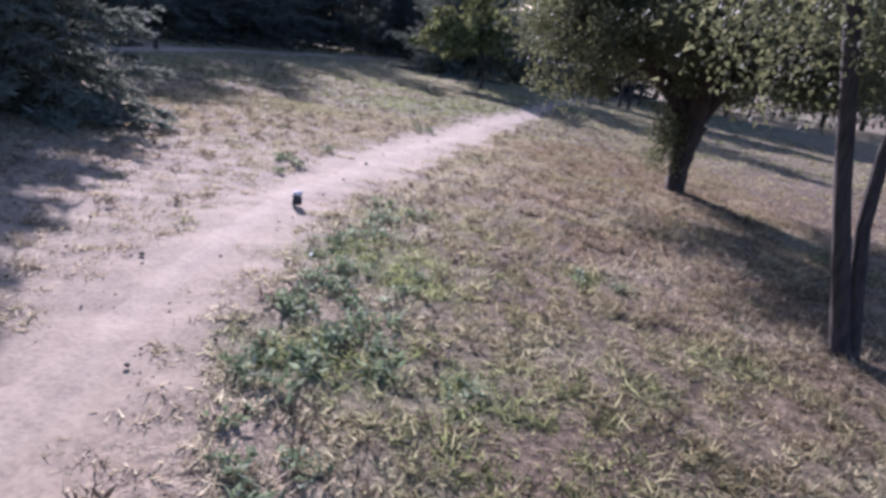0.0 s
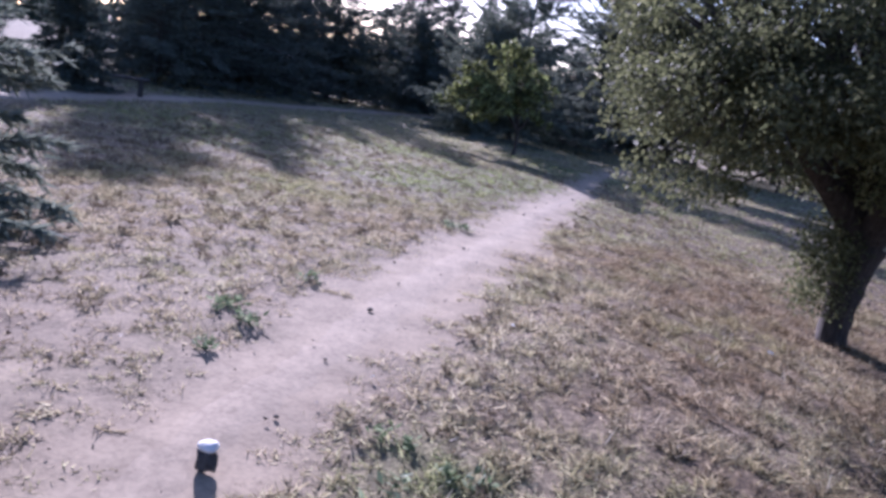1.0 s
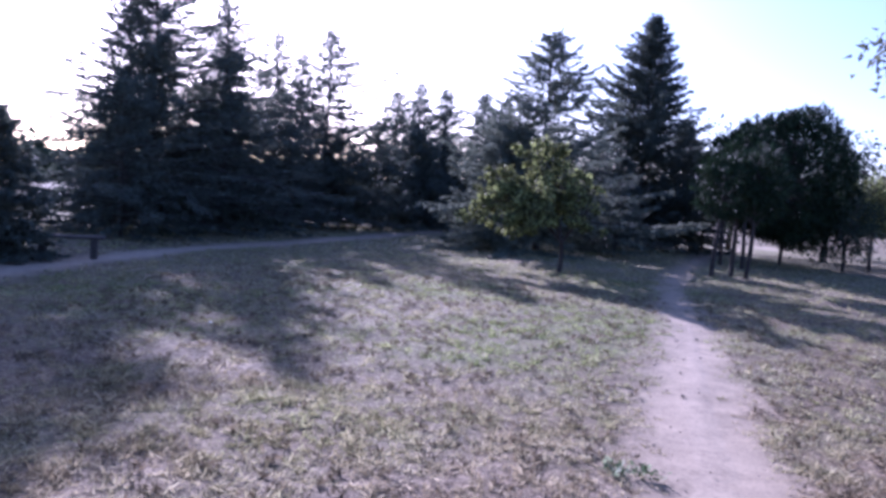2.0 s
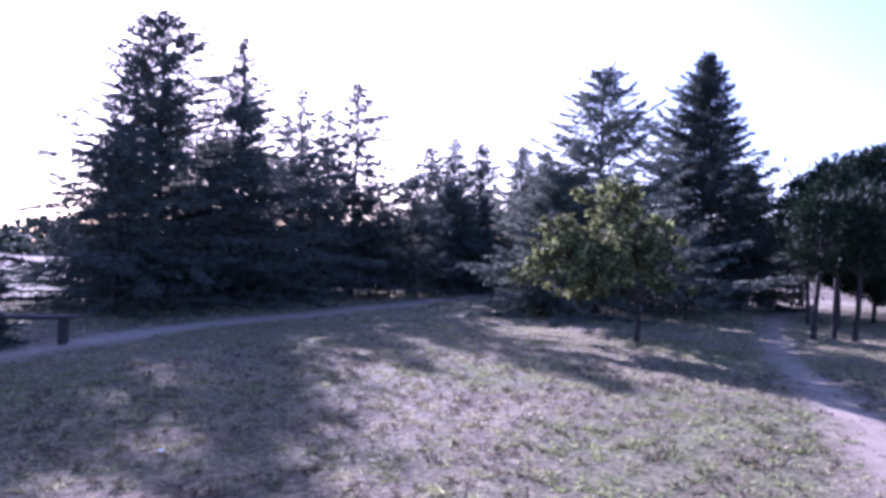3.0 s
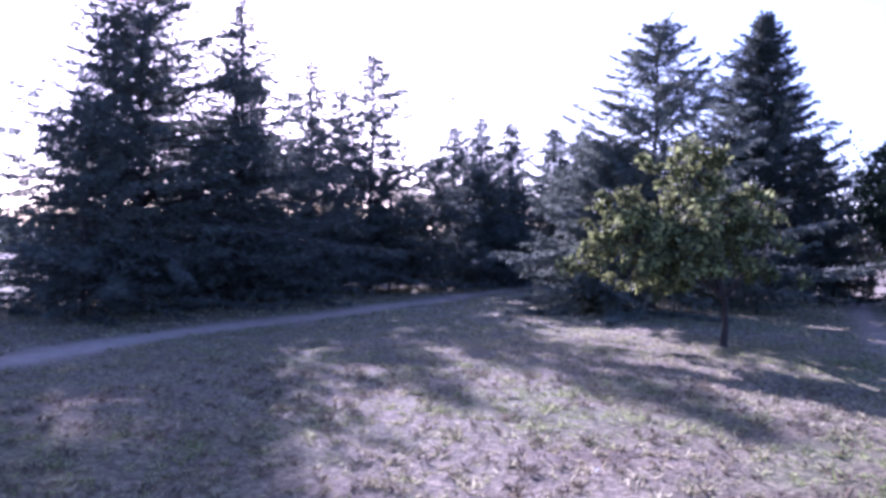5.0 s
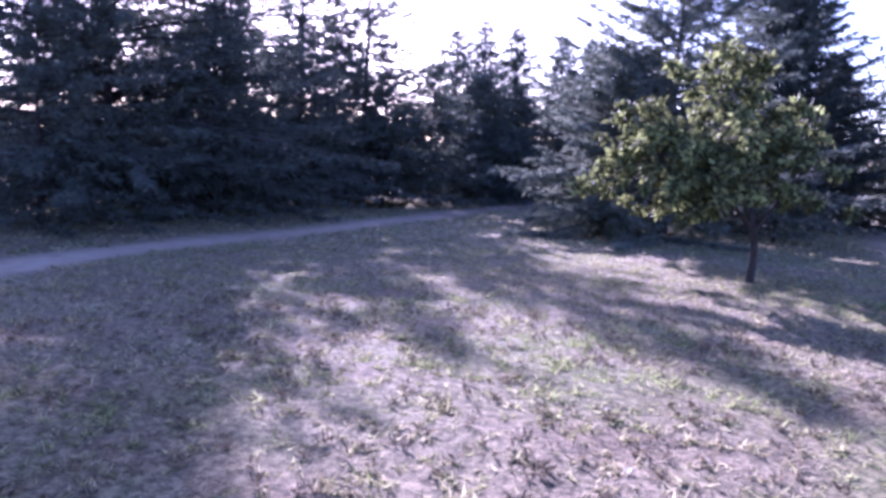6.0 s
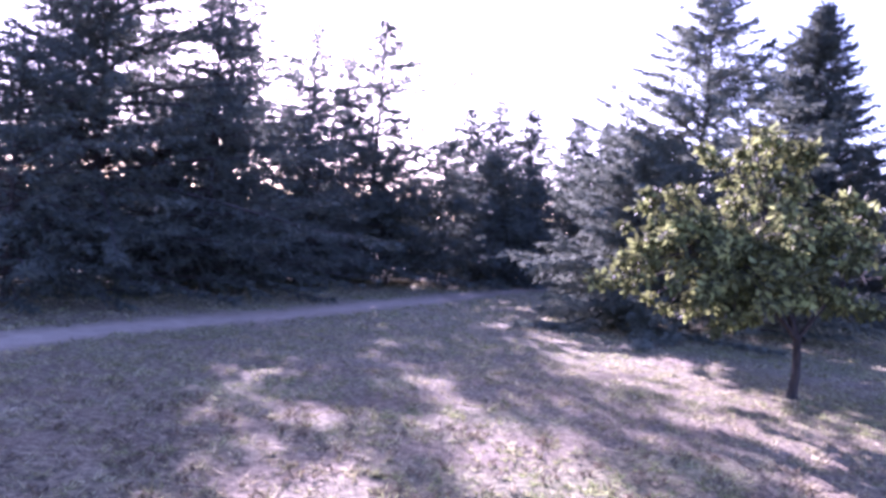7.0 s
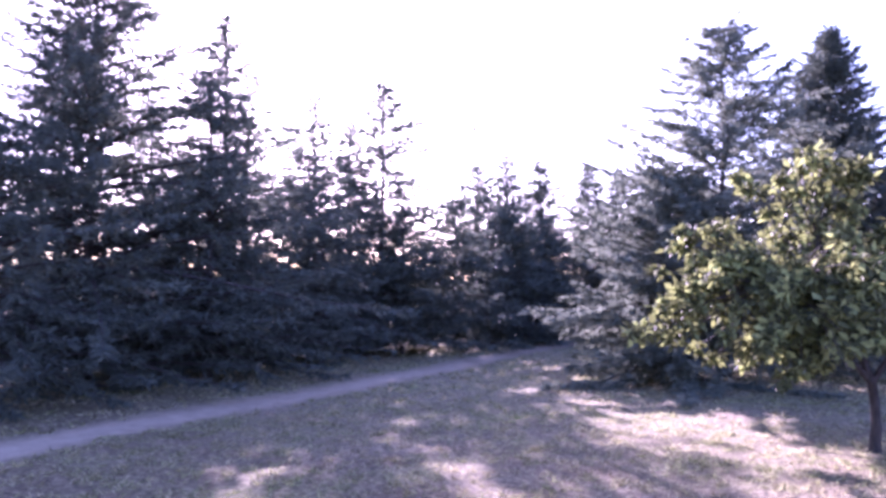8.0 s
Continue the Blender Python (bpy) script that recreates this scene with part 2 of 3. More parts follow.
def part(name, bm, mat, parent, label=""):
    me = bpy.data.meshes.new(name)
    bm.to_mesh(me)
    bm.free()
    me.materials.append(mat)
    ob = new(name, me)
    ob.parent = parent
    if label:
        tagged(ob, label)
    return ob


def thing(name, x, y, label, category, group="", z=None):
    ob = new(name)
    ob.empty_display_size = 0.3
    ob.location = (x, y, height(x, y) if z is None else z)
    return tagged(ob, label, category, group)


class Shape:
    """Collects pieces of geometry of one width."""

    def __init__(self):
        self.v, self.f, self.n = [], [], 0

    def add(self, v, f):
        self.v.append(np.asarray(v, float))
        self.f.append(np.asarray(f, int) + self.n)
        self.n += len(v)

    def arrays(self):
        return np.vstack(self.v), np.vstack(self.f)


def tube(shape, pts, radii, sides=8, rough=0.0, rs=None):
    """A tapered tube of quads along points."""
    pts = np.asarray(pts, float)
    tang = np.gradient(pts, axis=0)
    tang /= np.linalg.norm(tang, axis=1)[:, None] + 1e-9
    ref = np.array([0.0, 0, 1]) if abs(tang[0, 2]) < 0.9 else np.array([1.0, 0, 0])
    a = np.cross(tang, ref)
    a /= np.linalg.norm(a, axis=1)[:, None] + 1e-9
    b = np.cross(tang, a)
    ang = np.arange(sides) * 2 * math.pi / sides
    r = np.asarray(radii, float)[:, None] * np.ones(sides)
    if rough and rs is not None:
        r = r * (1 + rough * rs.uniform(-1, 1, r.shape))
    v = pts[:, None, :] + r[..., None] * (np.cos(ang)[None, :, None] * a[:, None, :] + np.sin(ang)[None, :, None] * b[:, None, :])
    n = len(pts)
    i, j = np.meshgrid(np.arange(n - 1), np.arange(sides), indexing="ij")
    k = (j + 1) % sides
    f = np.stack([i * sides + j, i * sides + k, (i + 1) * sides + k, (i + 1) * sides + j], -1).reshape(-1, 4)
    shape.add(v.reshape(-1, 3), f)


def kites(pos, axis, side, length, width, fold=0.15):
    """Leaf blades: a kite of two triangles each, from pos along axis."""
    pos, axis, side = (np.asarray(q, float) for q in (pos, axis, side))
    axis = axis / (np.linalg.norm(axis, axis=1)[:, None] + 1e-9)
    side = side - axis * np.sum(side * axis, axis=1)[:, None]
    side = side / (np.linalg.norm(side, axis=1)[:, None] + 1e-9)
    up = np.cross(axis, side)
    L, W = np.asarray(length, float)[:, None], np.asarray(width, float)[:, None]
    mid = pos + axis * L * 0.45
    v = np.stack([pos, mid + side * W * 0.5 + up * W * fold, pos + axis * L, mid - side * W * 0.5 + up * W * fold], 1).reshape(-1, 3)
    base = np.arange(len(pos))[:, None] * 4
    f = np.stack([base + np.array([0, 1, 2]), base + np.array([0, 2, 3])], 1).reshape(-1, 3)
    return v, f


def wedges(pos, axis, side, length, width):
    """Needle sprays: one slim triangle each, broad end at pos."""
    axis = axis / (np.linalg.norm(axis, axis=1)[:, None] + 1e-9)
    side = side - axis * np.sum(side * axis, axis=1)[:, None]
    side = side / (np.linalg.norm(side, axis=1)[:, None] + 1e-9)
    L, W = length[:, None], width[:, None]
    v = np.stack([pos + side * W * 0.5, pos - side * W * 0.5, pos + axis * L], 1).reshape(-1, 3)
    return v, np.arange(len(pos) * 3).reshape(-1, 3)


def unit(rs, n):
    v = rs.normal(size=(n, 3))
    return v / np.linalg.norm(v, axis=1)[:, None]


# ---- ground ----


def axis_steps(lo, hi, fine, far):
    mid = np.arange(lo, hi + 1e-6, fine)
    g = fine * 1.25 ** np.arange(1, 60)
    out = np.cumsum(g)
    out = out[out < far]
    return np.concatenate([(lo - out)[::-1], mid, hi + out])


def build_ground():
    xs, ys = axis_steps(-13.0, 9.0, 0.14, 2600), axis_steps(-3.0, 40.0, 0.16, 2600)
    X, Y = np.meshgrid(xs, ys)
    X, Y = X.ravel(), Y.ravel()
    Z = terrain(X, Y)
    near = (np.abs(X) < 30) & (np.abs(Y - 20) < 45)
    bare, green, brown = np.zeros(len(X)), np.full(len(X), 0.35), np.full(len(X), 0.6)
    bare[near], green[near] = bareness(X[near], Y[near]), greenness(X[near], Y[near])
    brown[near] = brownness(X[near], Y[near])
    rs = np.random.RandomState(2)
    Z = Z + near * (1 - bare * 0.8) * rs.uniform(-0.012, 0.012, len(X)) - 0.02 * bare
    nx, ny = len(xs), len(ys)
    i, j = np.meshgrid(np.arange(ny - 1), np.arange(nx - 1), indexing="ij")
    a = (i * nx + j).ravel()
    f = np.stack([a, a + 1, a + nx + 1, a + nx], 1)
    ob = mesh_object("ground", np.stack([X, Y, Z], 1), f, M_GROUND, attributes=(("bare", bare), ("green", green), ("brown", brown)), smooth=True)
    tagged(ob, "dry straw-coloured lawn with worn and green patches", "ground", kind="structure")


def build_path(name, line, mat, label, seed, ragged, crown):
    """A path as a ragged strip that lies a little proud of the ground and dips under it at the edges."""
    tang = np.gradient(line[:, :2], axis=0)
    tang /= np.linalg.norm(tang, axis=1)[:, None]
    nor = np.stack([-tang[:, 1], tang[:, 0]], 1)
    u = np.linspace(-1, 1, 13)
    wl = line[:, 2] * (1 + ragged * waves(line[:, 0], line[:, 1], seed, 0.5)) * 0.8
    P = line[:, None, :2] + nor[:, None, :] * (u[None, :, None] * wl[:, None, None])
    X, Y = P[..., 0].ravel(), P[..., 1].ravel()
    U = np.tile(u, len(line))
    Z = terrain(X, Y) + crown - 0.007 * U ** 2
    n, w = len(line), len(u)
    i, j = np.meshgrid(np.arange(n - 1), np.arange(w - 1), indexing="ij")
    a = (i * w + j).ravel()
    f = np.stack([a, a + 1, a + w + 1, a + w], 1)
    ob = mesh_object(name, np.stack([X, Y, Z], 1), f, mat, smooth=True)
    tagged(ob, label, "path", kind="structure")


build_ground()
build_path("footpath", TRAIL_LINE, M_TRAIL, "worn pale dirt footpath winding through dry grass", 41, 0.08, -0.016)
build_path("gravel_path", GRAVEL_LINE, M_GRAVEL, "pale gravel path in front of dark conifers", 51, 0.06, -0.015)


def scatter(rs, x0, x1, y0, y1, per_m2):
    n = int((x1 - x0) * (y1 - y0) * per_m2)
    return rs.uniform(x0, x1, n), rs.uniform(y0, y1, n)


def build_grass(name, label, x0, x1, y0, y1, per_m2, blades, tall, wide, seed, hole=None):
    rs = np.random.RandomState(seed)
    x, y = scatter(rs, x0, x1, y0, y1, per_m2)
    if hole:
        keep = ~((x > hole[0]) & (x < hole[1]) & (y > hole[2]) & (y < hole[3]))
        x, y = x[keep], y[keep]
    bare = bareness(x, y)
    clump = np.clip(0.45 + 0.4 * waves(x, y, 31, 0.3) + 0.3 * waves(x, y, 32, 1.1), 0, 1.2)
    keep = (rs.uniform(size=len(x)) > bare * 1.05) & (beside(GRAVEL_LINE, x, y) > 0.05) & (rs.uniform(size=len(x)) < 0.25 + 0.8 * clump)
    x, y = x[keep], y[keep]
    n = len(x)
    size = np.repeat(rs.uniform(0.5, 1.2, n) * (0.55 + 0.65 * clump[keep]) * (1 - 0.5 * bare[keep]), blades)
    X, Y = np.repeat(x, blades) + rs.normal(0, 0.03, n * blades), np.repeat(y, blades) + rs.normal(0, 0.03, n * blades)
    pos = np.stack([X, Y, terrain(X, Y) - 0.004 - 0.02 * np.repeat(bare[keep], blades)], 1)
    axis = rs.normal(size=(n * blades, 3)) * np.array([0.85, 0.85, 0.25]) + np.array([0, 0, 0.42])
    axis[:, 2] = np.abs(axis[:, 2])
    long = tall * size * rs.uniform(0.6, 1.3, n * blades)
    v, f = wedges(pos, axis, unit(rs, n * blades), long, wide * rs.uniform(0.6, 1.4, n * blades))
    g = np.repeat(greenness(X, Y) * rs.uniform(0.4, 1.3, n * blades), 3)
    ob = mesh_object(name, v, f, M_BLADE, attributes=(("green", np.clip(g, 0, 1)), ("brown", np.repeat(brownness(X, Y), 3))))
    tagged(ob, label, "grass", kind="stuff")


NEAR = (-5.5, 5.5, 0.5, 16.0)
build_grass("dry_grass", "short dry straw grass beside the footpath", *NEAR, 410, 10, 0.095, 0.010, 61)
build_grass("dry_grass", "short dry and greenish grass of the open lawn", -9.5, 7.0, 0.0, 32.0, 120, 9, 0.082, 0.014, 62, hole=NEAR)
build_grass("dry_grass", "sparse dry grass under the farther trees", -18.0, 14.0, 0.0, 48.0, 26, 9, 0.11, 0.03, 63, hole=(-9.5, 7.0, 0.0, 32.0))

# ---- trees ----


def conifer(x, y, h, r, seed, label, mat=None, low=0.25, droop=0.2, gap=0.30, per_ring=7, fill=1.0, power=0.85, spray=0.2, ragged=0.35, lift=0.08,
            rise=0.0, crowd=1.0, airy=0.0, plume=0.26, extra=()):
    """A spire tree: a straight stem, boughs all round it, short twigs round each bough and sprays of needles along the twigs.
    rise: how far boughs point upwards; airy: the share of boughs missing in the upper crown; plume: how far twigs stand off a bough; extra: long boughs as height, direction, length."""
    mat = mat or M_NEEDLE
    rs = np.random.RandomState(seed)
    root = thing("conifer", x, y, label, "conifer", "conifers round the lawn")
    stem = Shape()
    zs = np.linspace(-0.1, h, 14)
    lean = rs.uniform(-0.015, 0.015, 2) * h
    cx, cy = lean[0] * (zs / h) ** 2 + 0.02 * np.sin(zs * 2 + seed), lean[1] * (zs / h) ** 2
    tube(stem, np.stack([cx, cy, zs], 1), np.interp(zs, [0, 0.3, h], [0.018 * h, 0.013 * h, 0.012]), 8, 0.08, rs)
    v, f = stem.arrays()
    mesh_object("trunk", v, f, M_BARK, root, smooth=True)
    jobs = list(extra)
    side_bias, az = rs.uniform(0, 6.28), rs.uniform(0, 6.28)
    z = low * rs.uniform(0.9, 1.6)
    while z < h - 0.08:
        t = z / h
        z += gap * (1.0 - 0.45 * t * crowd) / (per_ring * (0.75 + 0.25 * (1 - t))) * rs.uniform(0.4, 1.6)
        az += 2.4 + rs.normal(0, 0.5)
        if 0.3 < t < 0.9 and rs.uniform() < airy:
            continue
        ln = (r * max(0.0, 1 - z / h) ** power + 0.07) * rs.uniform(1 - ragged, 1 + 0.4 * ragged) * (1 + 0.12 * math.cos(az - side_bias))
        if t < 0.6 and rs.uniform() < 0.12:
            ln *= 1 + 0.8 * ragged
        jobs.append((z, az, ln))
    boughs, P, A, S, L, W = Shape(), [], [], [], [], []
    u = np.linspace(0, 1, 5)
    for zb, az, ln in jobs:
        t = zb / h
        up = rise + rs.normal(0, 0.2) + 0.45 * t
        dz = ln * (up * u - droop * 1.5 * u ** 2 + 0.75 * droop * u ** 4)
        zz = np.maximum(zb + dz, lift + 0.25 * rs.uniform() * min(1.0, lift * 3))
        bx, by = math.cos(az), math.sin(az)
        wob = rs.uniform(-0.18, 0.18) * ln * u ** 2
        pts = np.stack([np.interp(zb, zs, cx) + bx * ln * u - by * wob, np.interp(zb, zs, cy) + by * ln * u + bx * wob, zz], 1)
        tube(boughs, pts, np.interp(u, [0, 1], [0.008 + 0.010 * ln, 0.004]), 3)
        m = max(5, int(ln * 17 * fill * (1 + 1.2 * t * t)))
        q = rs.uniform(0.06, 1.0, m) ** 0.8
        p = np.stack([np.interp(q, u, pts[:, c]) for c in range(3)], 1)
        slope = (pts[-1, 2] - pts[-3, 2]) / (0.5 * ln + 1e-6)
        ahead = 0.45 + 0.9 * q ** 2
        out = rs.normal(0, 0.75, m)
        ax = np.stack([bx * ahead - by * out, by * ahead + bx * out, slope * ahead + rs.normal(-0.22, 0.5, m) * (1.15 - 0.7 * q)], 1)
        ax = ax / np.linalg.norm(ax, axis=1)[:, None]
        tl = plume * (0.35 + 0.9 * (1 - q)) * min(1.0, 0.45 + 0.3 * ln) * rs.uniform(0.5, 1.5, m)
        for j in range(6):
            w = (j + rs.uniform(0, 1, m)) / 6
            P.append(np.maximum(p + ax * (tl * w)[:, None] - np.array([0, 0, 1]) * (0.35 * tl * w * w)[:, None], [-99, -99, lift]))
            s2 = rs.choice([-1, 1], m)[:, None] * rs.uniform(0.2, 1.0, m)[:, None]
            perp = np.stack([-ax[:, 1], ax[:, 0], rs.normal(0, 0.5, m)], 1)
            A.append(ax * 0.9 + perp * s2 + rs.normal(0, 0.25, (m, 3)))
            S.append(perp + rs.normal(0, 0.7, (m, 3)))
            size = spray * (1.0 - 0.38 * t) * rs.uniform(0.6, 1.4, m)
            L.append(size * 1.15)
            W.append(size * rs.uniform(0.18, 0.36, m))
    m = int(h * 30)
    q = h - (rs.uniform(0, 1, m) ** 1.5) * 0.35 * h
    P.append(np.stack([np.interp(q, zs, cx), np.interp(q, zs, cy), q - 0.06], 1))
    A.append(np.stack([rs.normal(0, 1, m), rs.normal(0, 1, m), rs.uniform(0.0, 1.0, m)], 1))
    S.append(unit(rs, m))
    L.append((0.05 + 0.07 * (h - q)) * rs.uniform(0.6, 1.5, m))
    W.append(rs.uniform(0.03, 0.07, m))
    v, f = boughs.arrays()
    tagged(mesh_object("branch_mass", v, f, M_BARK, root), kind="stuff")
    v, f = wedges(np.vstack(P), np.vstack(A), np.vstack(S), np.concatenate(L), np.concatenate(W))
    tagged(mesh_object("crown", v, f, mat, root), kind="stuff")
    return root


def broadleaf(x, y, seed, label, trunk_pts, trunk_radii, centre, radii, clumps, leaves, leaf_size, mat, bark, spread=0.28, limbs=5,
              hang=0.0, name="tree", group="", shoots=0, leaf_pow=0.45, skirt=0.0, long=1.0, ring=(), uneven=0.34, limb_tips=None, arcs=0, fine=False):
    """A leafy tree: trunk, forking limbs, twigs to each clump of leaves, clumps filling an uneven crown."""
    rs = np.random.RandomState(seed)
    root = thing(name, x, y, label, "tree", group)
    trunk = Shape()
    tp = np.array(trunk_pts, float)
    k = np.linspace(0, len(tp) - 1, 12)
    line = np.stack([np.interp(k, np.arange(len(tp)), tp[:, c]) for c in range(3)], 1)
    rad = np.interp(k, np.arange(len(tp)), trunk_radii)
    rad[0] *= 1.25
    tube(trunk, line, rad, 12, 0.09, rs)
    v, f = trunk.arrays()
    mesh_object("trunk", v, f, bark, root, smooth=True)
    c, R = np.array(centre, float), np.array(radii, float)
    d = unit(rs, clumps)
    rr = rs.uniform(0.25, 1.0, clumps) ** leaf_pow
    bulge = 1 + uneven * np.sin(d[:, 0] * 4 + seed) * np.cos(d[:, 1] * 5 + d[:, 2] * 3)
    if skirt:
        flat = np.hypot(d[:, 0], d[:, 1])
        low_side = d[:, 2] < 0
        grow = np.where(low_side, (1 - skirt) + skirt * np.sqrt(np.maximum(0, 1 - d[:, 2] ** 4)) / (flat + 1e-6), 1.0)
        d = d * np.stack([grow, grow, np.ones(clumps)], 1)
    cl = c + d * (rr * bulge)[:, None] * R
    cl[:, 2] -= hang * rs.uniform(0, 1, clumps) * (np.hypot(d[:, 0], d[:, 1]) ** 2)
    cl[:, 2] = np.maximum(cl[:, 2], 0.3)
    if arcs:
        cl = []
        for d in unit(rs, arcs):
            d[2] = d[2] * 0.85 + 0.1
            end = c + d * R * rs.uniform(0.75, 1.12)
            start = c + d * R * 0.15 - np.array([0, 0, 0.3 * R[2]])
            for q in np.linspace(0.2, 1, 6) + rs.uniform(-0.06, 0.06, 6):
                p = start + (end - start) * q
                p[2] += R[2] * (0.45 * q - hang * q ** 3 * math.hypot(d[0], d[1]))
                cl.append(p + rs.normal(0, 0.05, 3))
        cl = np.array(cl)
        cl[:, 2] = np.maximum(cl[:, 2], np.interp(np.abs(cl[:, 0]), [0.5, 1.1], [1.45, 0.98]))
        crest = c[2] + R[2] * 0.9
        cl[:, 2] = np.where(cl[:, 2] > crest, crest + 0.35 * (cl[:, 2] - crest), cl[:, 2])
        clumps = len(cl)
    for count, z0, z1, r0, r1, a0, a1 in ring:
        a, q = rs.uniform(radians(a0), radians(a1), count), rs.uniform(r0, r1, count)
        cl = np.vstack([cl, np.stack([c[0] + q * np.cos(a), c[1] + q * np.sin(a), rs.uniform(z0, z1, count)], 1)])
        clumps = len(cl)
    top = line[-1]
    heads = []
    for i in range(len(limb_tips) if limb_tips else limbs):
        a = rs.uniform(-0.3, 0.3) + 6.283 * i / limbs
        tip = c + np.array([math.cos(a) * R[0] * 0.45, math.sin(a) * R[1] * 0.45, R[2] * rs.uniform(-0.1, 0.5)])
        u = np.linspace(0, 1, 7)[:, None]
        if limb_tips:
            tip = np.array(limb_tips[i], float)
        bend = np.array([rs.uniform(-0.15, 0.15), rs.uniform(-0.15, 0.15), 0.25]) * np.linalg.norm(tip - top)
        pts = top + (tip - top) * u + bend * (u * (1 - u))
        limb = Shape()
        tube(limb, pts, np.interp(u[:, 0], [0, 1], [rad[-1] * 0.72, rad[-1] * 0.2]), 8, 0.06, rs)
        v, f = limb.arrays()
        mesh_object("limb", v, f, bark, root, smooth=True)
        heads.extend(pts[3:])
    heads = np.array(heads)
    twigs = Shape()
    for p in cl:
        near = heads[np.argmin(np.linalg.norm(heads - p, axis=1) + rs.uniform(0, 0.25, len(heads)))]
        u = np.linspace(0, 1, 4)[:, None]
        pts = near + (p - near) * u + np.array([0, 0, 0.12]) * np.linalg.norm(p - near) * (u * (1 - u)) * 2
        tube(twigs, pts, np.interp(u[:, 0], [0, 1], [rad[-1] * 0.16, 0.005]), 4)
    v, f = twigs.arrays()
    tagged(mesh_object("twig_mass", v, f, bark, root), kind="stuff")
    n = clumps * leaves
    size = np.repeat(rs.uniform(0.6, 1.35, clumps), leaves)
    off = np.clip(rs.normal(size=(n, 3)), -1.7, 1.7) * np.array([1, 1, 0.7]) * spread * size[:, None]
    if long > 1:
        out = cl - c
        out = out / (np.linalg.norm(out, axis=1)[:, None] + 1e-6) + np.array([0, 0, -0.45])
        off = off * 0.8 + np.repeat(out, leaves, axis=0) * (rs.normal(0, spread * (long - 1), n) * size)[:, None]
    pos = np.repeat(cl, leaves, axis=0) + off
    pos[:, 2] = np.maximum(pos[:, 2], 0.12)
    axis = unit(rs, n) + off / spread * 0.4 + np.array([0, 0, -0.35])
    v, f = kites(pos, axis, unit(rs, n) + np.array([0, 0, 0.2]), leaf_size * rs.uniform(0.6, 1.4, n), leaf_size * rs.uniform(0.4, 0.75, n))
    if fine:
        v, f = wedges(pos, axis, unit(rs, n), leaf_size * rs.uniform(0.6, 1.4, n), leaf_size * rs.uniform(0.5, 0.9, n))
    tagged(mesh_object("crown", v, f, mat, root), kind="stuff")
    if shoots:
        p = np.stack([rs.normal(-0.34, 0.16, shoots), rs.normal(-0.08, 0.2, shoots), rs.uniform(0.4, 1.35, shoots)], 1)
        n = shoots * 26
        pos = np.repeat(p, 26, axis=0) + rs.normal(0, 0.08, (n, 3))
        v, f = kites(pos, unit(rs, n) + np.array([-0.3, 0, -0.2]), unit(rs, n), leaf_size * rs.uniform(0.6, 1.3, n), leaf_size * rs.uniform(0.4, 0.7, n))
        tagged(mesh_object("shoot_mass", v, f, mat, root, "leafy shoots sprouting low on the trunk"), kind="stuff")
    return root


def pine(x, y, h, clear, r, seed, lean=(0, 0), label="slim bare-trunked pine with a dense rounded dark crown", tufts=420):
    """A young umbrella pine: a bare slim stem and a rounded crown of needle tufts."""
    rs = np.random.RandomState(seed)
    root = thing("pine", x, y, label, "pine", "pines beside the footpath")
    stem = Shape()
    zs = np.linspace(-0.1, h * 0.9, 10)
    cx, cy = lean[0] * (zs / h) + 0.04 * np.sin(zs * 1.3 + seed), lean[1] * (zs / h) + 0.03 * np.cos(zs * 1.7 + seed)
    tube(stem, np.stack([cx, cy, zs], 1), np.interp(zs, [0, h], [0.085, 0.04]), 9, 0.08, rs)
    v, f = stem.arrays()
    mesh_object("trunk", v, f, M_BARK, root, smooth=True)
    c = np.array([lean[0] * 0.75, lean[1] * 0.75, (h + clear) / 2])
    R = np.array([r, r, (h - clear) / 2])
    n = tufts
    d = unit(rs, n)
    tips = c + d * R * (rs.uniform(0.35, 1, n) ** 0.35 * (1 + 0.12 * np.sin(d[:, 0] * 5 + seed) * np.cos(d[:, 1] * 4)))[:, None]
    boughs = Shape()
    for i in range(0, n, 6):
        p = tips[i]
        s = np.array([np.interp(p[2] - 0.6, zs, cx), np.interp(p[2] - 0.6, zs, cy), max(clear * 0.9, min(p[2] - 0.5, h * 0.85))])
        u = np.linspace(0, 1, 4)[:, None]
        tube(boughs, s + (p - s) * u + np.array([0, 0, -0.15]) * (u * (1 - u)), np.interp(u[:, 0], [0, 1], [0.03, 0.008]), 4)
    v, f = boughs.arrays()
    tagged(mesh_object("branch_mass", v, f, M_BARK_GREY, root), kind="stuff")
    m = 13
    pos = np.repeat(tips, m, axis=0) + rs.normal(0, 0.06, (n * m, 3))
    axis = unit(rs, n * m) + np.repeat(d, m, axis=0) * 0.7 + np.array([0, 0, 0.45])
    v, f = kites(pos, axis, unit(rs, n * m), rs.uniform(0.16, 0.36, n * m), rs.uniform(0.035, 0.07, n * m))
    tagged(mesh_object("crown", v, f, M_PINE, root), kind="stuff")


SPRUCE = "tall dark conifer with open drooping boughs, backlit by the sun"
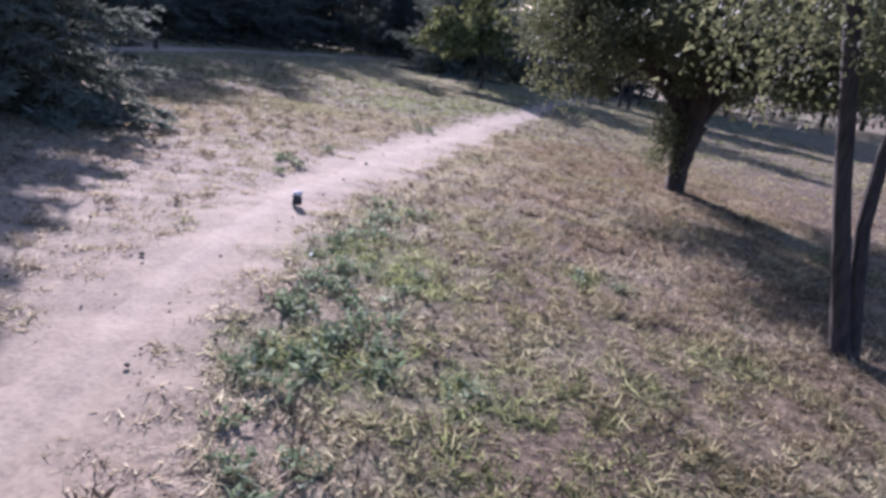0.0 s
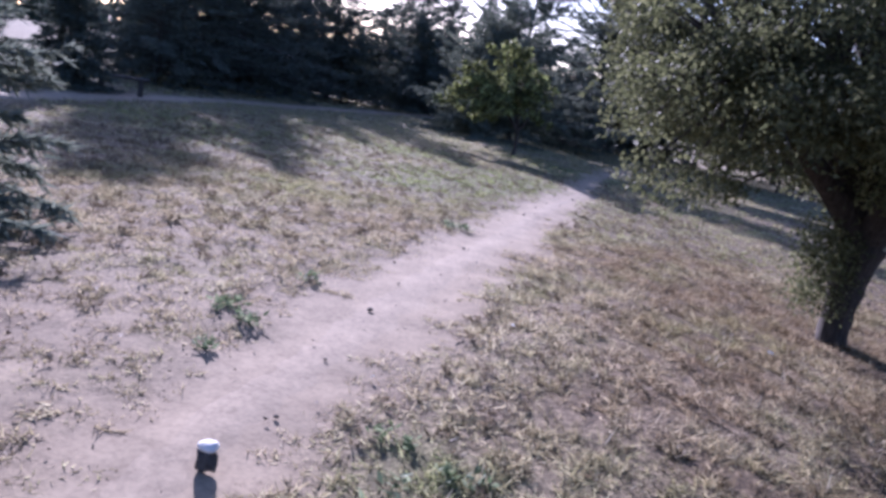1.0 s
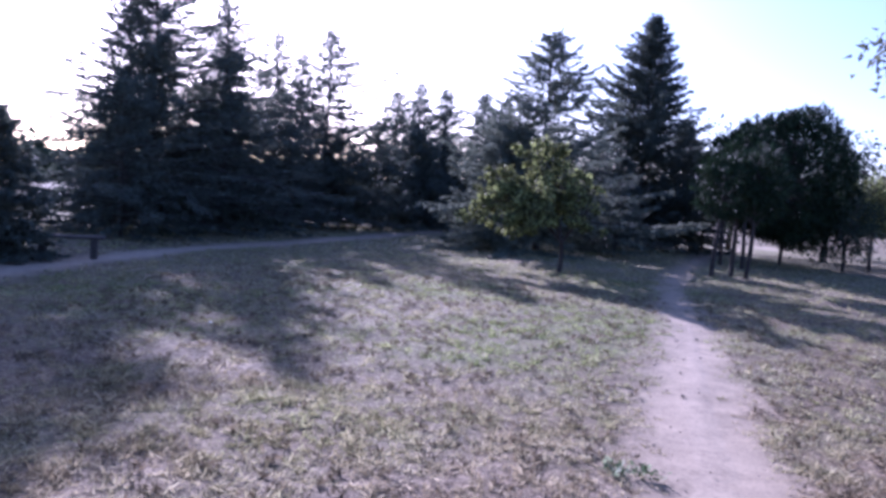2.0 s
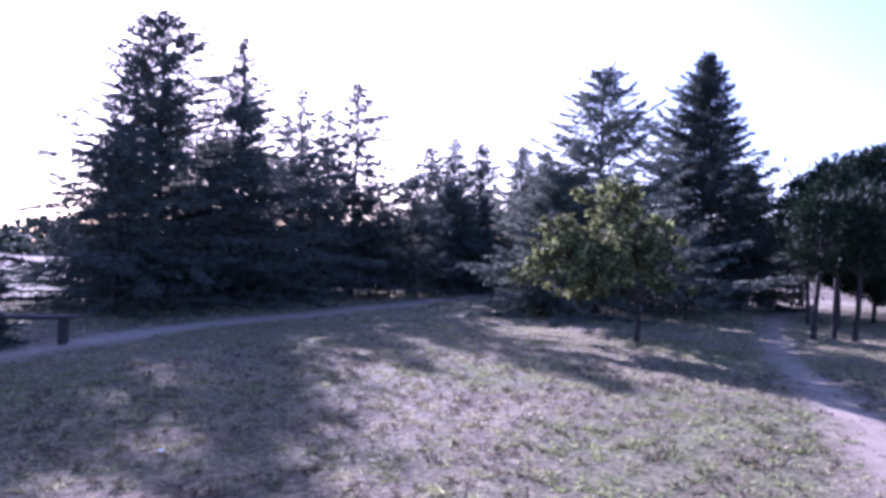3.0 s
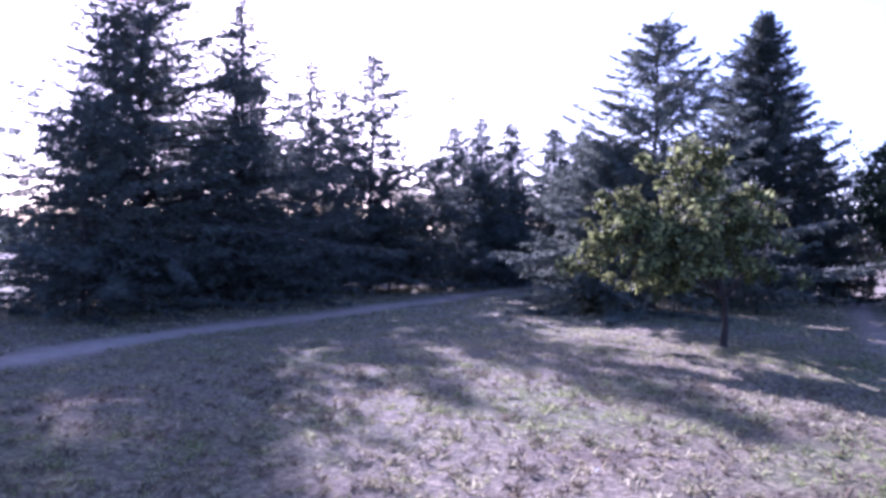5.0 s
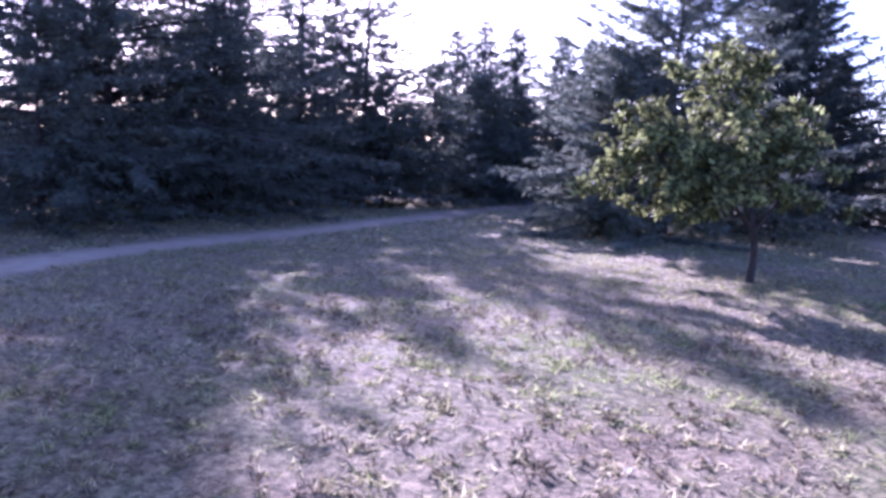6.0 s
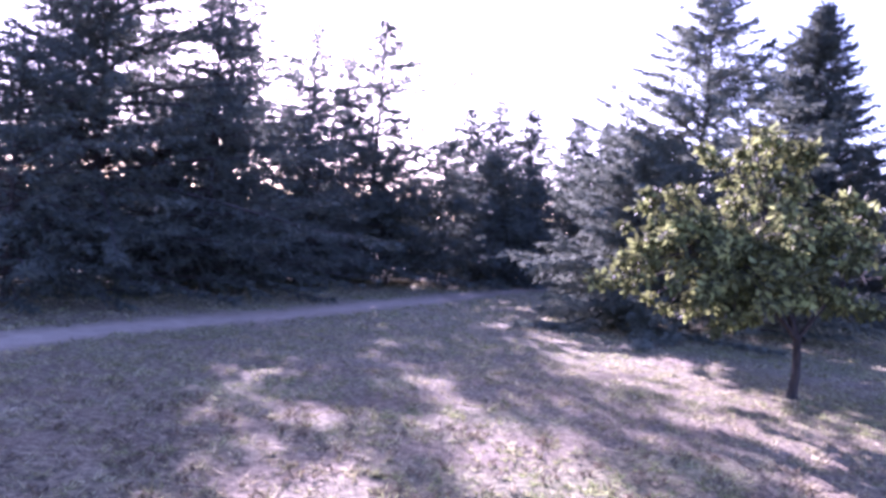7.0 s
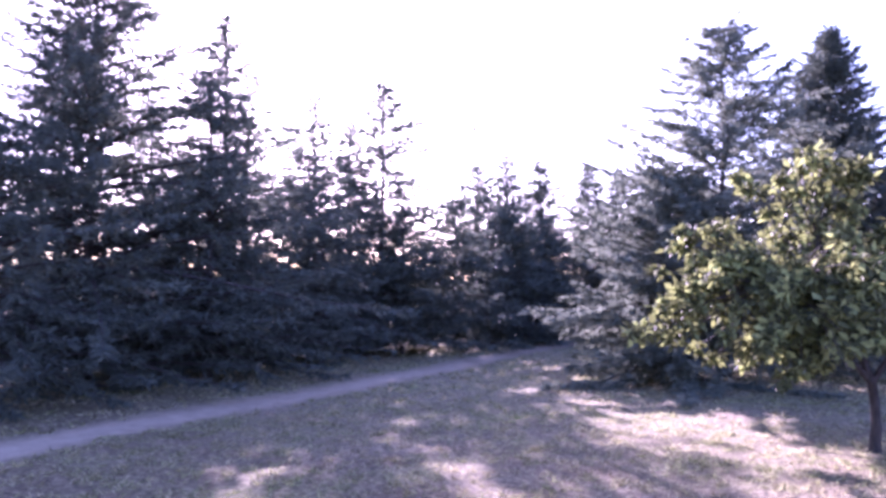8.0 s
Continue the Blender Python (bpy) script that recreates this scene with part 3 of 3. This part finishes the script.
# x, y, height, reach, boughs per ring, taper, fill
GROVE_WEST = [
    (-12.9, 31.0, 4.9, 2.1, 9, 0.5, 1.1), (-13.6, 34.5, 9.2, 3.9, 12, 0.6, 1.1), (-14.9, 35.2, 8.2, 2.75, 10, 0.6, 1.0), (-13.4, 38.4, 6.2, 2.7, 8, 0.9, 0.8),
    (-12.6, 39.0, 9.8, 3.7, 9, 0.8, 0.8), (-11.5, 36.0, 7.3, 2.7, 9, 0.75, 0.9), (-10.8, 40.8, 6.2, 2.8, 8, 0.75, 0.75), (-12.5, 46.0, 9.6, 3.5, 8, 0.85, 0.75),
    (-11.7, 48.0, 8.9, 3.0, 8, 0.85, 0.75), (-9.8, 45.5, 9.7, 4.0, 8, 0.85, 0.8), (-16.4, 41.5, 8.2, 2.5, 8, 0.75, 0.8),
]
GROVE_MIDDLE = [
    (-10.0, 39.8, 4.3, 2.1, 9, 0.7, 0.9), (-8.6, 43.8, 4.9, 2.2, 9, 0.7, 0.9), (-7.3, 46.4, 5.5, 2.4, 9, 0.8, 0.9), (-7.2, 53.0, 7.9, 3.2, 8, 0.9, 0.8),
    (-6.1, 56.0, 8.9, 3.3, 8, 0.9, 0.8), (-4.5, 57.0, 8.8, 3.3, 8, 0.9, 0.8), (-2.1, 59.0, 8.8, 3.2, 8, 0.9, 0.8), (-5.6, 50.0, 5.6, 2.6, 9, 0.75, 0.9),
]
GROVE_EAST = [
    (-0.6, 59.0, 8.7, 3.2, 8, 0.9, 0.8), (-4.2, 53.5, 5.4, 2.3, 8, 0.85, 0.9), (0.8, 52.5, 5.6, 2.5, 8, 0.8, 0.9), (1.6, 46.5, 5.8, 2.6, 8, 0.9, 1.0),
    (3.4, 42.8, 5.0, 2.5, 8, 0.8, 1.0), (3.8, 39.5, 3.2, 1.9, 8, 0.8, 1.0), (-13.9, 43.2, 8.0, 2.8, 8, 0.8, 0.7),
]
for i, (x, y, h, r, n, p, fl) in enumerate(GROVE_WEST + GROVE_MIDDLE + GROVE_EAST):
    conifer(x, y, h, r * 1.22, 100 + i, SPRUCE, per_ring=n, power=p + 0.03, fill=fl * (0.85 if y < 50 else 0.75), spray=0.15 if y < 42 else 0.19 if y < 50 else 0.23, gap=0.30, ragged=0.5,
            low=0.3, lift=0.1 + 0.33 * (i * 7 % 5) / 4, airy=0.24 if y < 50 else 0.1, plume=0.36 if y < 50 else 0.46)
conifer(0.45, 38.3, 8.5, 4.0, 141, "broad cedar with low grey-green boughs sweeping the ground", mat=M_CEDAR, low=0.3, gap=0.33, per_ring=12, fill=1.35, spray=0.17,
        droop=0.3, power=0.62, ragged=0.55, rise=0.22, crowd=0.6, airy=0.32, plume=0.4)
conifer(-0.9, 37.3, 4.8, 2.4, 146, "young grey-green cedar spreading low boughs over the lawn edge", mat=M_CEDAR, low=0.12, gap=0.26, per_ring=11, fill=1.9, spray=0.14, droop=0.25, power=0.5,
        ragged=0.5, rise=0.12, lift=0.04, plume=0.36,
        extra=[(1.6, radians(196), 3.3), (1.75, radians(205), 3.1), (2.85, radians(188), 2.6), (2.7, radians(200), 2.4), (1.2, radians(210), 2.6), (2.1, radians(178), 2.6), (0.8, radians(222), 2.4), (0.6, radians(238), 2.5)])
conifer(6.8, 50.0, 12.6, 5.0, 142, "tallest dark fir, a dense pointed cone above the footpath", low=0.3, droop=0.12, gap=0.32, per_ring=14, power=0.85, fill=1.2, spray=0.2, ragged=0.45, rise=0.15, airy=0.2, plume=0.45)
conifer(9.6, 52.0, 7.5, 3.4, 143, SPRUCE, low=0.3, per_ring=9, spray=0.24)
bushy = dict(droop=0.3, per_ring=10, ragged=0.2)
conifer(-6.45, 10.1, 4.2, 2.1, 144, "dark bushy conifer with drooping grey-green boughs near the footpath", mat=M_CEDAR, low=0.12, gap=0.15, power=0.44, spray=0.14, fill=1.9, plume=0.3, **bushy)
conifer(-11.9, 23.6, 3.2, 1.1, 145, "small dense dark conifer beside the gravel path", low=0.1, gap=0.13, power=0.65, spray=0.12, fill=1.8, **bushy)
conifer(-14.0, 22.2, 8.0, 1.7, 147, "tall dense dark conifer beyond the gravel path", low=0.12, gap=0.22, power=0.7, spray=0.15, fill=1.5, **bushy)

broadleaf(0.52, 29.9, 201, "small forked deciduous tree, drooping yellow-green leaves lit from behind", [(0, 0, -0.05), (0.03, 0, 0.35), (0.02, 0, 0.65), (0.0, 0, 0.85)],
          [0.075, 0.06, 0.055, 0.06], (-0.64, 0.1, 2.2), (2.08, 1.9, 1.45), 10, 40, 0.13, M_LEAF, M_BARK, spread=0.07, hang=1.0, long=1.4, arcs=58,
          limb_tips=[(-0.55, 0.0, 2.2), (0.75, 0.1, 1.9), (-0.2, 0.6, 2.7), (-1.2, -0.3, 2.0)])
broadleaf(3.85, 12.2, 202, "thick dark forking trunk under a broad olive-green crown", [(0, 0, -0.1), (-0.03, 0.0, 0.35), (-0.02, 0.0, 0.75), (0.02, 0.0, 1.15)],
          [0.165, 0.165, 0.19, 0.25], (-0.1, 0.1, 3.25), (2.9, 2.4, 1.65), 450, 230, 0.054, M_OAK, M_BARK, spread=0.17, hang=0.25, shoots=110, skirt=0.2, uneven=0.42, leaf_pow=0.5,
          ring=[(70, 1.95, 2.8, 1.6, 3.0, 120, 250), (50, 1.75, 2.4, 1.6, 2.8, -60, 60), (40, 1.6, 2.4, 1.0, 2.6, 60, 120)], fine=True,
          limb_tips=[(-0.75, 0.1, 2.5), (-0.15, 0.45, 2.8), (0.45, -0.1, 2.9), (1.1, -0.3, 2.5), (-1.7, -0.4, 2.5), (0.0, -1.5, 2.6)])
slim = broadleaf(3.36, 5.2, 203, "slim dark double-stemmed tree in deep shade", [(0, 0, -0.1), (-0.2, 0, 0.6), (-0.42, 0, 1.4), (-0.7, 0, 2.6)],
                 [0.075, 0.07, 0.06, 0.055], (0.85, 0.8, 3.4), (2.2, 2.2, 1.4), 260, 200, 0.05, M_OAK, M_BARK, fine=True, spread=0.28, hang=0.7, limbs=5)
second = Shape()
tube(second, [(0.08, 0.02, -0.08), (-0.02, 0.02, 0.4), (-0.13, 0.04, 1.0), (-0.12, 0.1, 1.5), (0.0, 0.15, 2.6)], [0.07, 0.06, 0.055, 0.05, 0.04], 10, 0.08, np.random.RandomState(4))
v, f = second.arrays()
mesh_object("stem", v, f, M_BARK, slim, smooth=True)
broadleaf(16.4, 44.1, 204, "small light-green tree on a thin trunk in the open", [(0, 0, -0.1), (0.02, 0, 1.0), (0, 0, 1.6)],
          [0.09, 0.075, 0.07], (0.2, 0, 3.1), (1.6, 1.5, 1.4), 150, 40, 0.13, M_LEAF, M_BARK)
broadleaf(14.6, 42.8, 205, "dark rounded shrub beside the light-green tree", [(0, 0, -0.1), (0.02, 0, 0.5), (0, 0, 0.9)],
          [0.09, 0.075, 0.07], (0, 0, 2.2), (1.1, 1.1, 1.7), 130, 40, 0.12, M_FAR, M_BARK, spread=0.3, name="shrub")
for i, (x, y, h, clear, r, tufts, lean) in enumerate([(6.15, 34.1, 4.0, 2.0, 0.9, 170, 0.1), (7.15, 35.2, 4.3, 2.0, 1.0, 230, -0.1), (7.4, 34.5, 4.5, 2.0, 1.05, 240, 0.15),
                                                      (8.85, 39.2, 5.6, 2.2, 1.3, 380, 0.0), (8.8, 41.7, 5.8, 2.2, 1.3, 380, 0.1)]):
    pine(x, y, h, clear, r, 300 + i, (lean, 0.0), tufts=tufts)
pine(12.3, 44.0, 7.3, 0.8, 3.0, 320, label="broad umbrella pine with one dense dark domed crown", tufts=2600)
for i, (x, y, h, r) in enumerate([(17, 50, 7.0, 3.6), (22, 47, 6.5, 3.4), (13.5, 55, 7.5, 3.6), (27, 52, 8.0, 4.2), (30, 44, 7.0, 3.8), (20, 60, 8.5, 4.4), (24, 38, 6.0, 3.0), (34, 50, 8, 4.5)]):
    broadleaf(x, y, 400 + i, "dark rounded tree at the far side of the lawn", [(0, 0, -0.1), (0, 0, 0.8), (0.1, 0, 1.6)], [0.2, 0.17, 0.16],
              (0, 0, h * 0.55), (r, r, h * 0.45), 110, 34, 0.24, M_FAR, M_BARK, spread=0.5, hang=0.8, group="far rounded trees")


def far_wood(name, label, spots, seed, leaf):
    """Distant trees, joined: humps filled with clumps of leaves."""
    rs = np.random.RandomState(seed)
    P = []
    for x, y, r, h in spots:
        n = 230
        d = unit(rs, n)
        d[:, 2] = np.abs(d[:, 2])
        P.append(np.array([x, y, 0]) + d * np.array([r, r, h]) * (rs.uniform(0.2, 1, n) ** 0.4)[:, None])
    P = np.vstack(P)
    n = len(P)
    v, f = kites(P, unit(rs, n), unit(rs, n), leaf * rs.uniform(0.7, 1.5, n), leaf * rs.uniform(0.5, 1.0, n))
    ob = mesh_object(name, v, f, M_FAR)
    tagged(ob, label, "woodland", kind="stuff")


rs = np.random.RandomState(9)
spots = []
for a in np.arange(0, 360, 1.6):
    d = rs.uniform(130, 175)
    r = rs.uniform(3.5, 6.5)
    spots.append((d * math.sin(radians(a)), 20 + d * math.cos(radians(a)), r, rs.uniform(4.5, 8.5)))
far_wood("far_woods", "low line of dark woods at the edge of the fields", spots, 8, 1.7)

# ---- small things ----


def rock(name, x, y, size, seed, mat, label, category="stone", squash=(1, 1, 1)):
    bm = bmesh.new()
    bmesh.ops.create_icosphere(bm, subdivisions=2, radius=1)
    for v in bm.verts:
        n = noise.noise(v.co * 1.3 + Vector((seed, 0, 0))) * 0.45 + noise.noise(v.co * 3.1 + Vector((0, seed, 0))) * 0.15
        v.co = Vector((v.co.x * squash[0], v.co.y * squash[1], v.co.z * squash[2])) * size * (1 + n)
    me = bpy.data.meshes.new(name)
    bm.to_mesh(me)
    bm.free()
    me.materials.append(mat)
    ob = new(name, me)
    low = min(v.co.z for v in me.vertices)
    ob.location = (x, y, height(x, y) - 0.012 * float(bareness(np.array([x]), np.array([y]))[0]) - low - size * 0.16)
    return tagged(ob, label, category)


stone = rock("stone", -1.36, 6.98, 0.055, 3, M_STONE, "fist-sized dark stone with a pale top on the dirt path", squash=(1, 0.9, 1.15))
# a flattened, much paler cap set over the top of the stone
bm = bmesh.new()
bmesh.ops.create_icosphere(bm, subdivisions=2, radius=1)
for v in bm.verts:
    v.co = Vector((v.co.x * 0.054, v.co.y * 0.045, v.co.z * 0.024)) * (1 + 0.3 * noise.noise(v.co * 1.7)) + Vector((0, 0.008, 0.062))
part("pale_cap", bm, M_PALE, stone, "pale cap over the dark stone")
rs = np.random.RandomState(77)
for i in range(16):
    y = rs.uniform(2.0, 22.0)
    k = np.argmin(np.abs(TRAIL_LINE[:, 1] - y))
    rock("clod", TRAIL_LINE[k, 0] + rs.uniform(-1, 1) * TRAIL_LINE[k, 2] * 2.2, y, rs.uniform(0.008, 0.02), 10 + i, M_STONE, "small dark clod of earth beside the footpath", "clod", (1.2, 1, 0.7))


def build_bench(x, y, turn):
    root = thing("bench", x, y, "low dark weathered wooden bench beside the gravel path", "bench")
    root.rotation_euler = (0, 0, radians(turn))
    for dy in (-0.13, 0.13):
        bm = bmesh.new()
        bmesh.ops.create_cube(bm, size=1, matrix=Matrix.Translation((0, dy, 0.45)) @ Matrix.Diagonal((1.5, 0.22, 0.06, 1)))
        bmesh.ops.bevel(bm, geom=bm.edges[:], offset=0.012, segments=2, affect="EDGES")
        part("seat_plank", bm, M_WOOD, root)
    for dx in (-0.52, 0.52):
        bm = bmesh.new()
        bmesh.ops.create_cube(bm, size=1, matrix=Matrix.Translation((dx, 0, 0.19)) @ Matrix.Diagonal((0.14, 0.40, 0.46, 1)))
        bmesh.ops.bevel(bm, geom=bm.edges[:], offset=0.015, segments=2, affect="EDGES")
        part("leg", bm, M_WOOD, root)


build_bench(-11.05, 24.9, 25)


def build_weeds(name, spots, per, size, seed, mat, label, up=0.5, wide=(0.25, 0.5), rise=0.05):
    rs = np.random.RandomState(seed)
    P = []
    for x, y, r in spots:
        n = int(per * r * r * 12) + 8
        a, q = rs.uniform(0, 6.28, n), r * np.sqrt(rs.uniform(0, 1, n))
        X, Y = x + q * np.cos(a), y + q * np.sin(a)
        P.append(np.stack([X, Y, terrain(X, Y) + rs.uniform(-0.01, rise, n)], 1))
    P = np.vstack(P)
    n = len(P)
    axis = unit(rs, n) * np.array([1, 1, 0.4]) + np.array([0, 0, up])
    length = size * rs.uniform(0.5, 1.5, n)
    v, f = kites(P, axis, unit(rs, n), length, length * rs.uniform(*wide, n))
    tagged(mesh_object(name, v, f, mat), label, "weeds", kind="stuff")


rs = np.random.RandomState(5)
spots = []
for x, y, r in [(-0.73, 5.66, 0.2), (-0.62, 6.3, 0.18), (-0.42, 7.4, 0.16), (-0.64, 4.6, 0.2), (-0.36, 4.0, 0.22), (-0.53, 3.5, 0.2), (-0.54, 3.05, 0.2),
                (-0.5, 2.35, 0.24), (-0.6, 5.1, 0.2), (-0.5, 6.9, 0.14), (-0.25, 3.6, 0.2), (-0.2, 4.3, 0.18)]:
    for k in range(9):
        spots.append((x + rs.normal(0, r * 0.75), y + rs.normal(0, r * 1.1), r * rs.uniform(0.15, 0.5)))
for x, y, r in [(0.43, 3.4, 0.1), (0.0, 5.25, 0.07), (0.0, 4.86, 0.06), (-1.85, 8.9, 0.1), (-1.99, 9.2, 0.08), (1.5, 5.85, 0.12), (1.7, 5.75, 0.08), (-0.72, 14.2, 0.12), (-0.5, 14.15, 0.1), (-1.75, 10.2, 0.1), (-2.15, 9.1, 0.08), (-1.9, 8.3, 0.06)]:
    for k in range(3):
        spots.append((x + rs.normal(0, r * 0.6), y + rs.normal(0, r * 0.6), r * rs.uniform(0.4, 0.9)))
build_weeds("weeds", spots, 260, 0.055, 6, M_WEED, "low green leafy weeds along the footpath edge", 0.45)
tufts = []
while len(tufts) < 2600:
    x, y = rs.uniform(-8, 4.5), rs.uniform(1.5, 26)
    if float(bareness(np.array([x]), np.array([y]))[0]) < 0.25 + 0.4 * rs.uniform():
        tufts.append((x, y, rs.uniform(0.02, 0.075)))
build_weeds("dry_tufts", tufts, 150, 0.058, 8, M_TUFT, "small brown tufts scattered over the dry lawn", 0.6, (0.15, 0.35), 0.025)
stalks = [(rs.uniform(-1.0, 3.5), rs.uniform(1.5, 12), 0.03) for k in range(45)]
build_weeds("dry_stalks", stalks, 0, 0.11, 7, M_STALK, "pale dry broken stalks standing in the grass", 0.9, (0.03, 0.07))

# ---- litter ----


def build_litter():
    """Dead leaves, crumbs of earth and bark lying on bare ground."""
    rs = np.random.RandomState(88)
    n = 15000
    x, y = rs.uniform(-6.5, 4.0, n), rs.uniform(0.5, 24, n)
    keep = rs.uniform(size=n) < 0.06 + 0.94 * bareness(x, y) * np.clip(beside(TRAIL_LINE, x, y) * 1.6, 0, 1)
    x, y = x[keep], y[keep]
    n = len(x)
    axis = np.stack([rs.normal(size=n), rs.normal(size=n), rs.uniform(-0.1, 0.35, n)], 1)
    side = np.stack([rs.normal(size=n), rs.normal(size=n), rs.normal(0, 0.4, n)], 1)
    size = rs.uniform(0.012, 0.05, n) * rs.uniform(0.5, 1, n)
    v, f = kites(np.stack([x, y, terrain(x, y) + 0.006 + rs.uniform(0, 0.012, n)], 1), axis, side, size, size * rs.uniform(0.4, 0.9, n), 0.3)
    tagged(mesh_object("leaf_litter", v, f, M_LITTER), "small brown dead leaves and crumbs on bare earth", "leaf litter", kind="stuff")


build_litter()
for k, (x, y) in enumerate([(-0.82, 8.4), (0.12, 10.0), (2.74, 11.07), (-0.86, 5.35), (-2.92, 20.0), (-5.35, 18.4), (-2.4, 21.5)]):
    bm = bmesh.new()
    bmesh.ops.create_grid(bm, x_segments=4, y_segments=4, size=0.014 + 0.004 * (k % 3))
    for v in bm.verts:
        v.co.z = 0.012 + 0.014 * noise.noise(v.co * 40 + Vector((k * 3.1, 0, 0)))
        v.co.x *= 1.4
    bmesh.ops.solidify(bm, geom=bm.faces[:], thickness=0.002)
    me = bpy.data.meshes.new("paper_scrap")
    bm.to_mesh(me)
    bm.free()
    me.materials.append(M_SCRAP)
    ob = new("paper_scrap", me)
    ob.location = (x, y, height(x, y) + 0.012)
    ob.rotation_euler = (radians(rs.uniform(-12, 12)), radians(rs.uniform(-12, 12)), radians(rs.uniform(0, 360)))
    tagged(ob, "small crumpled white scrap lying in the grass", "scrap", "white scraps on the lawn")
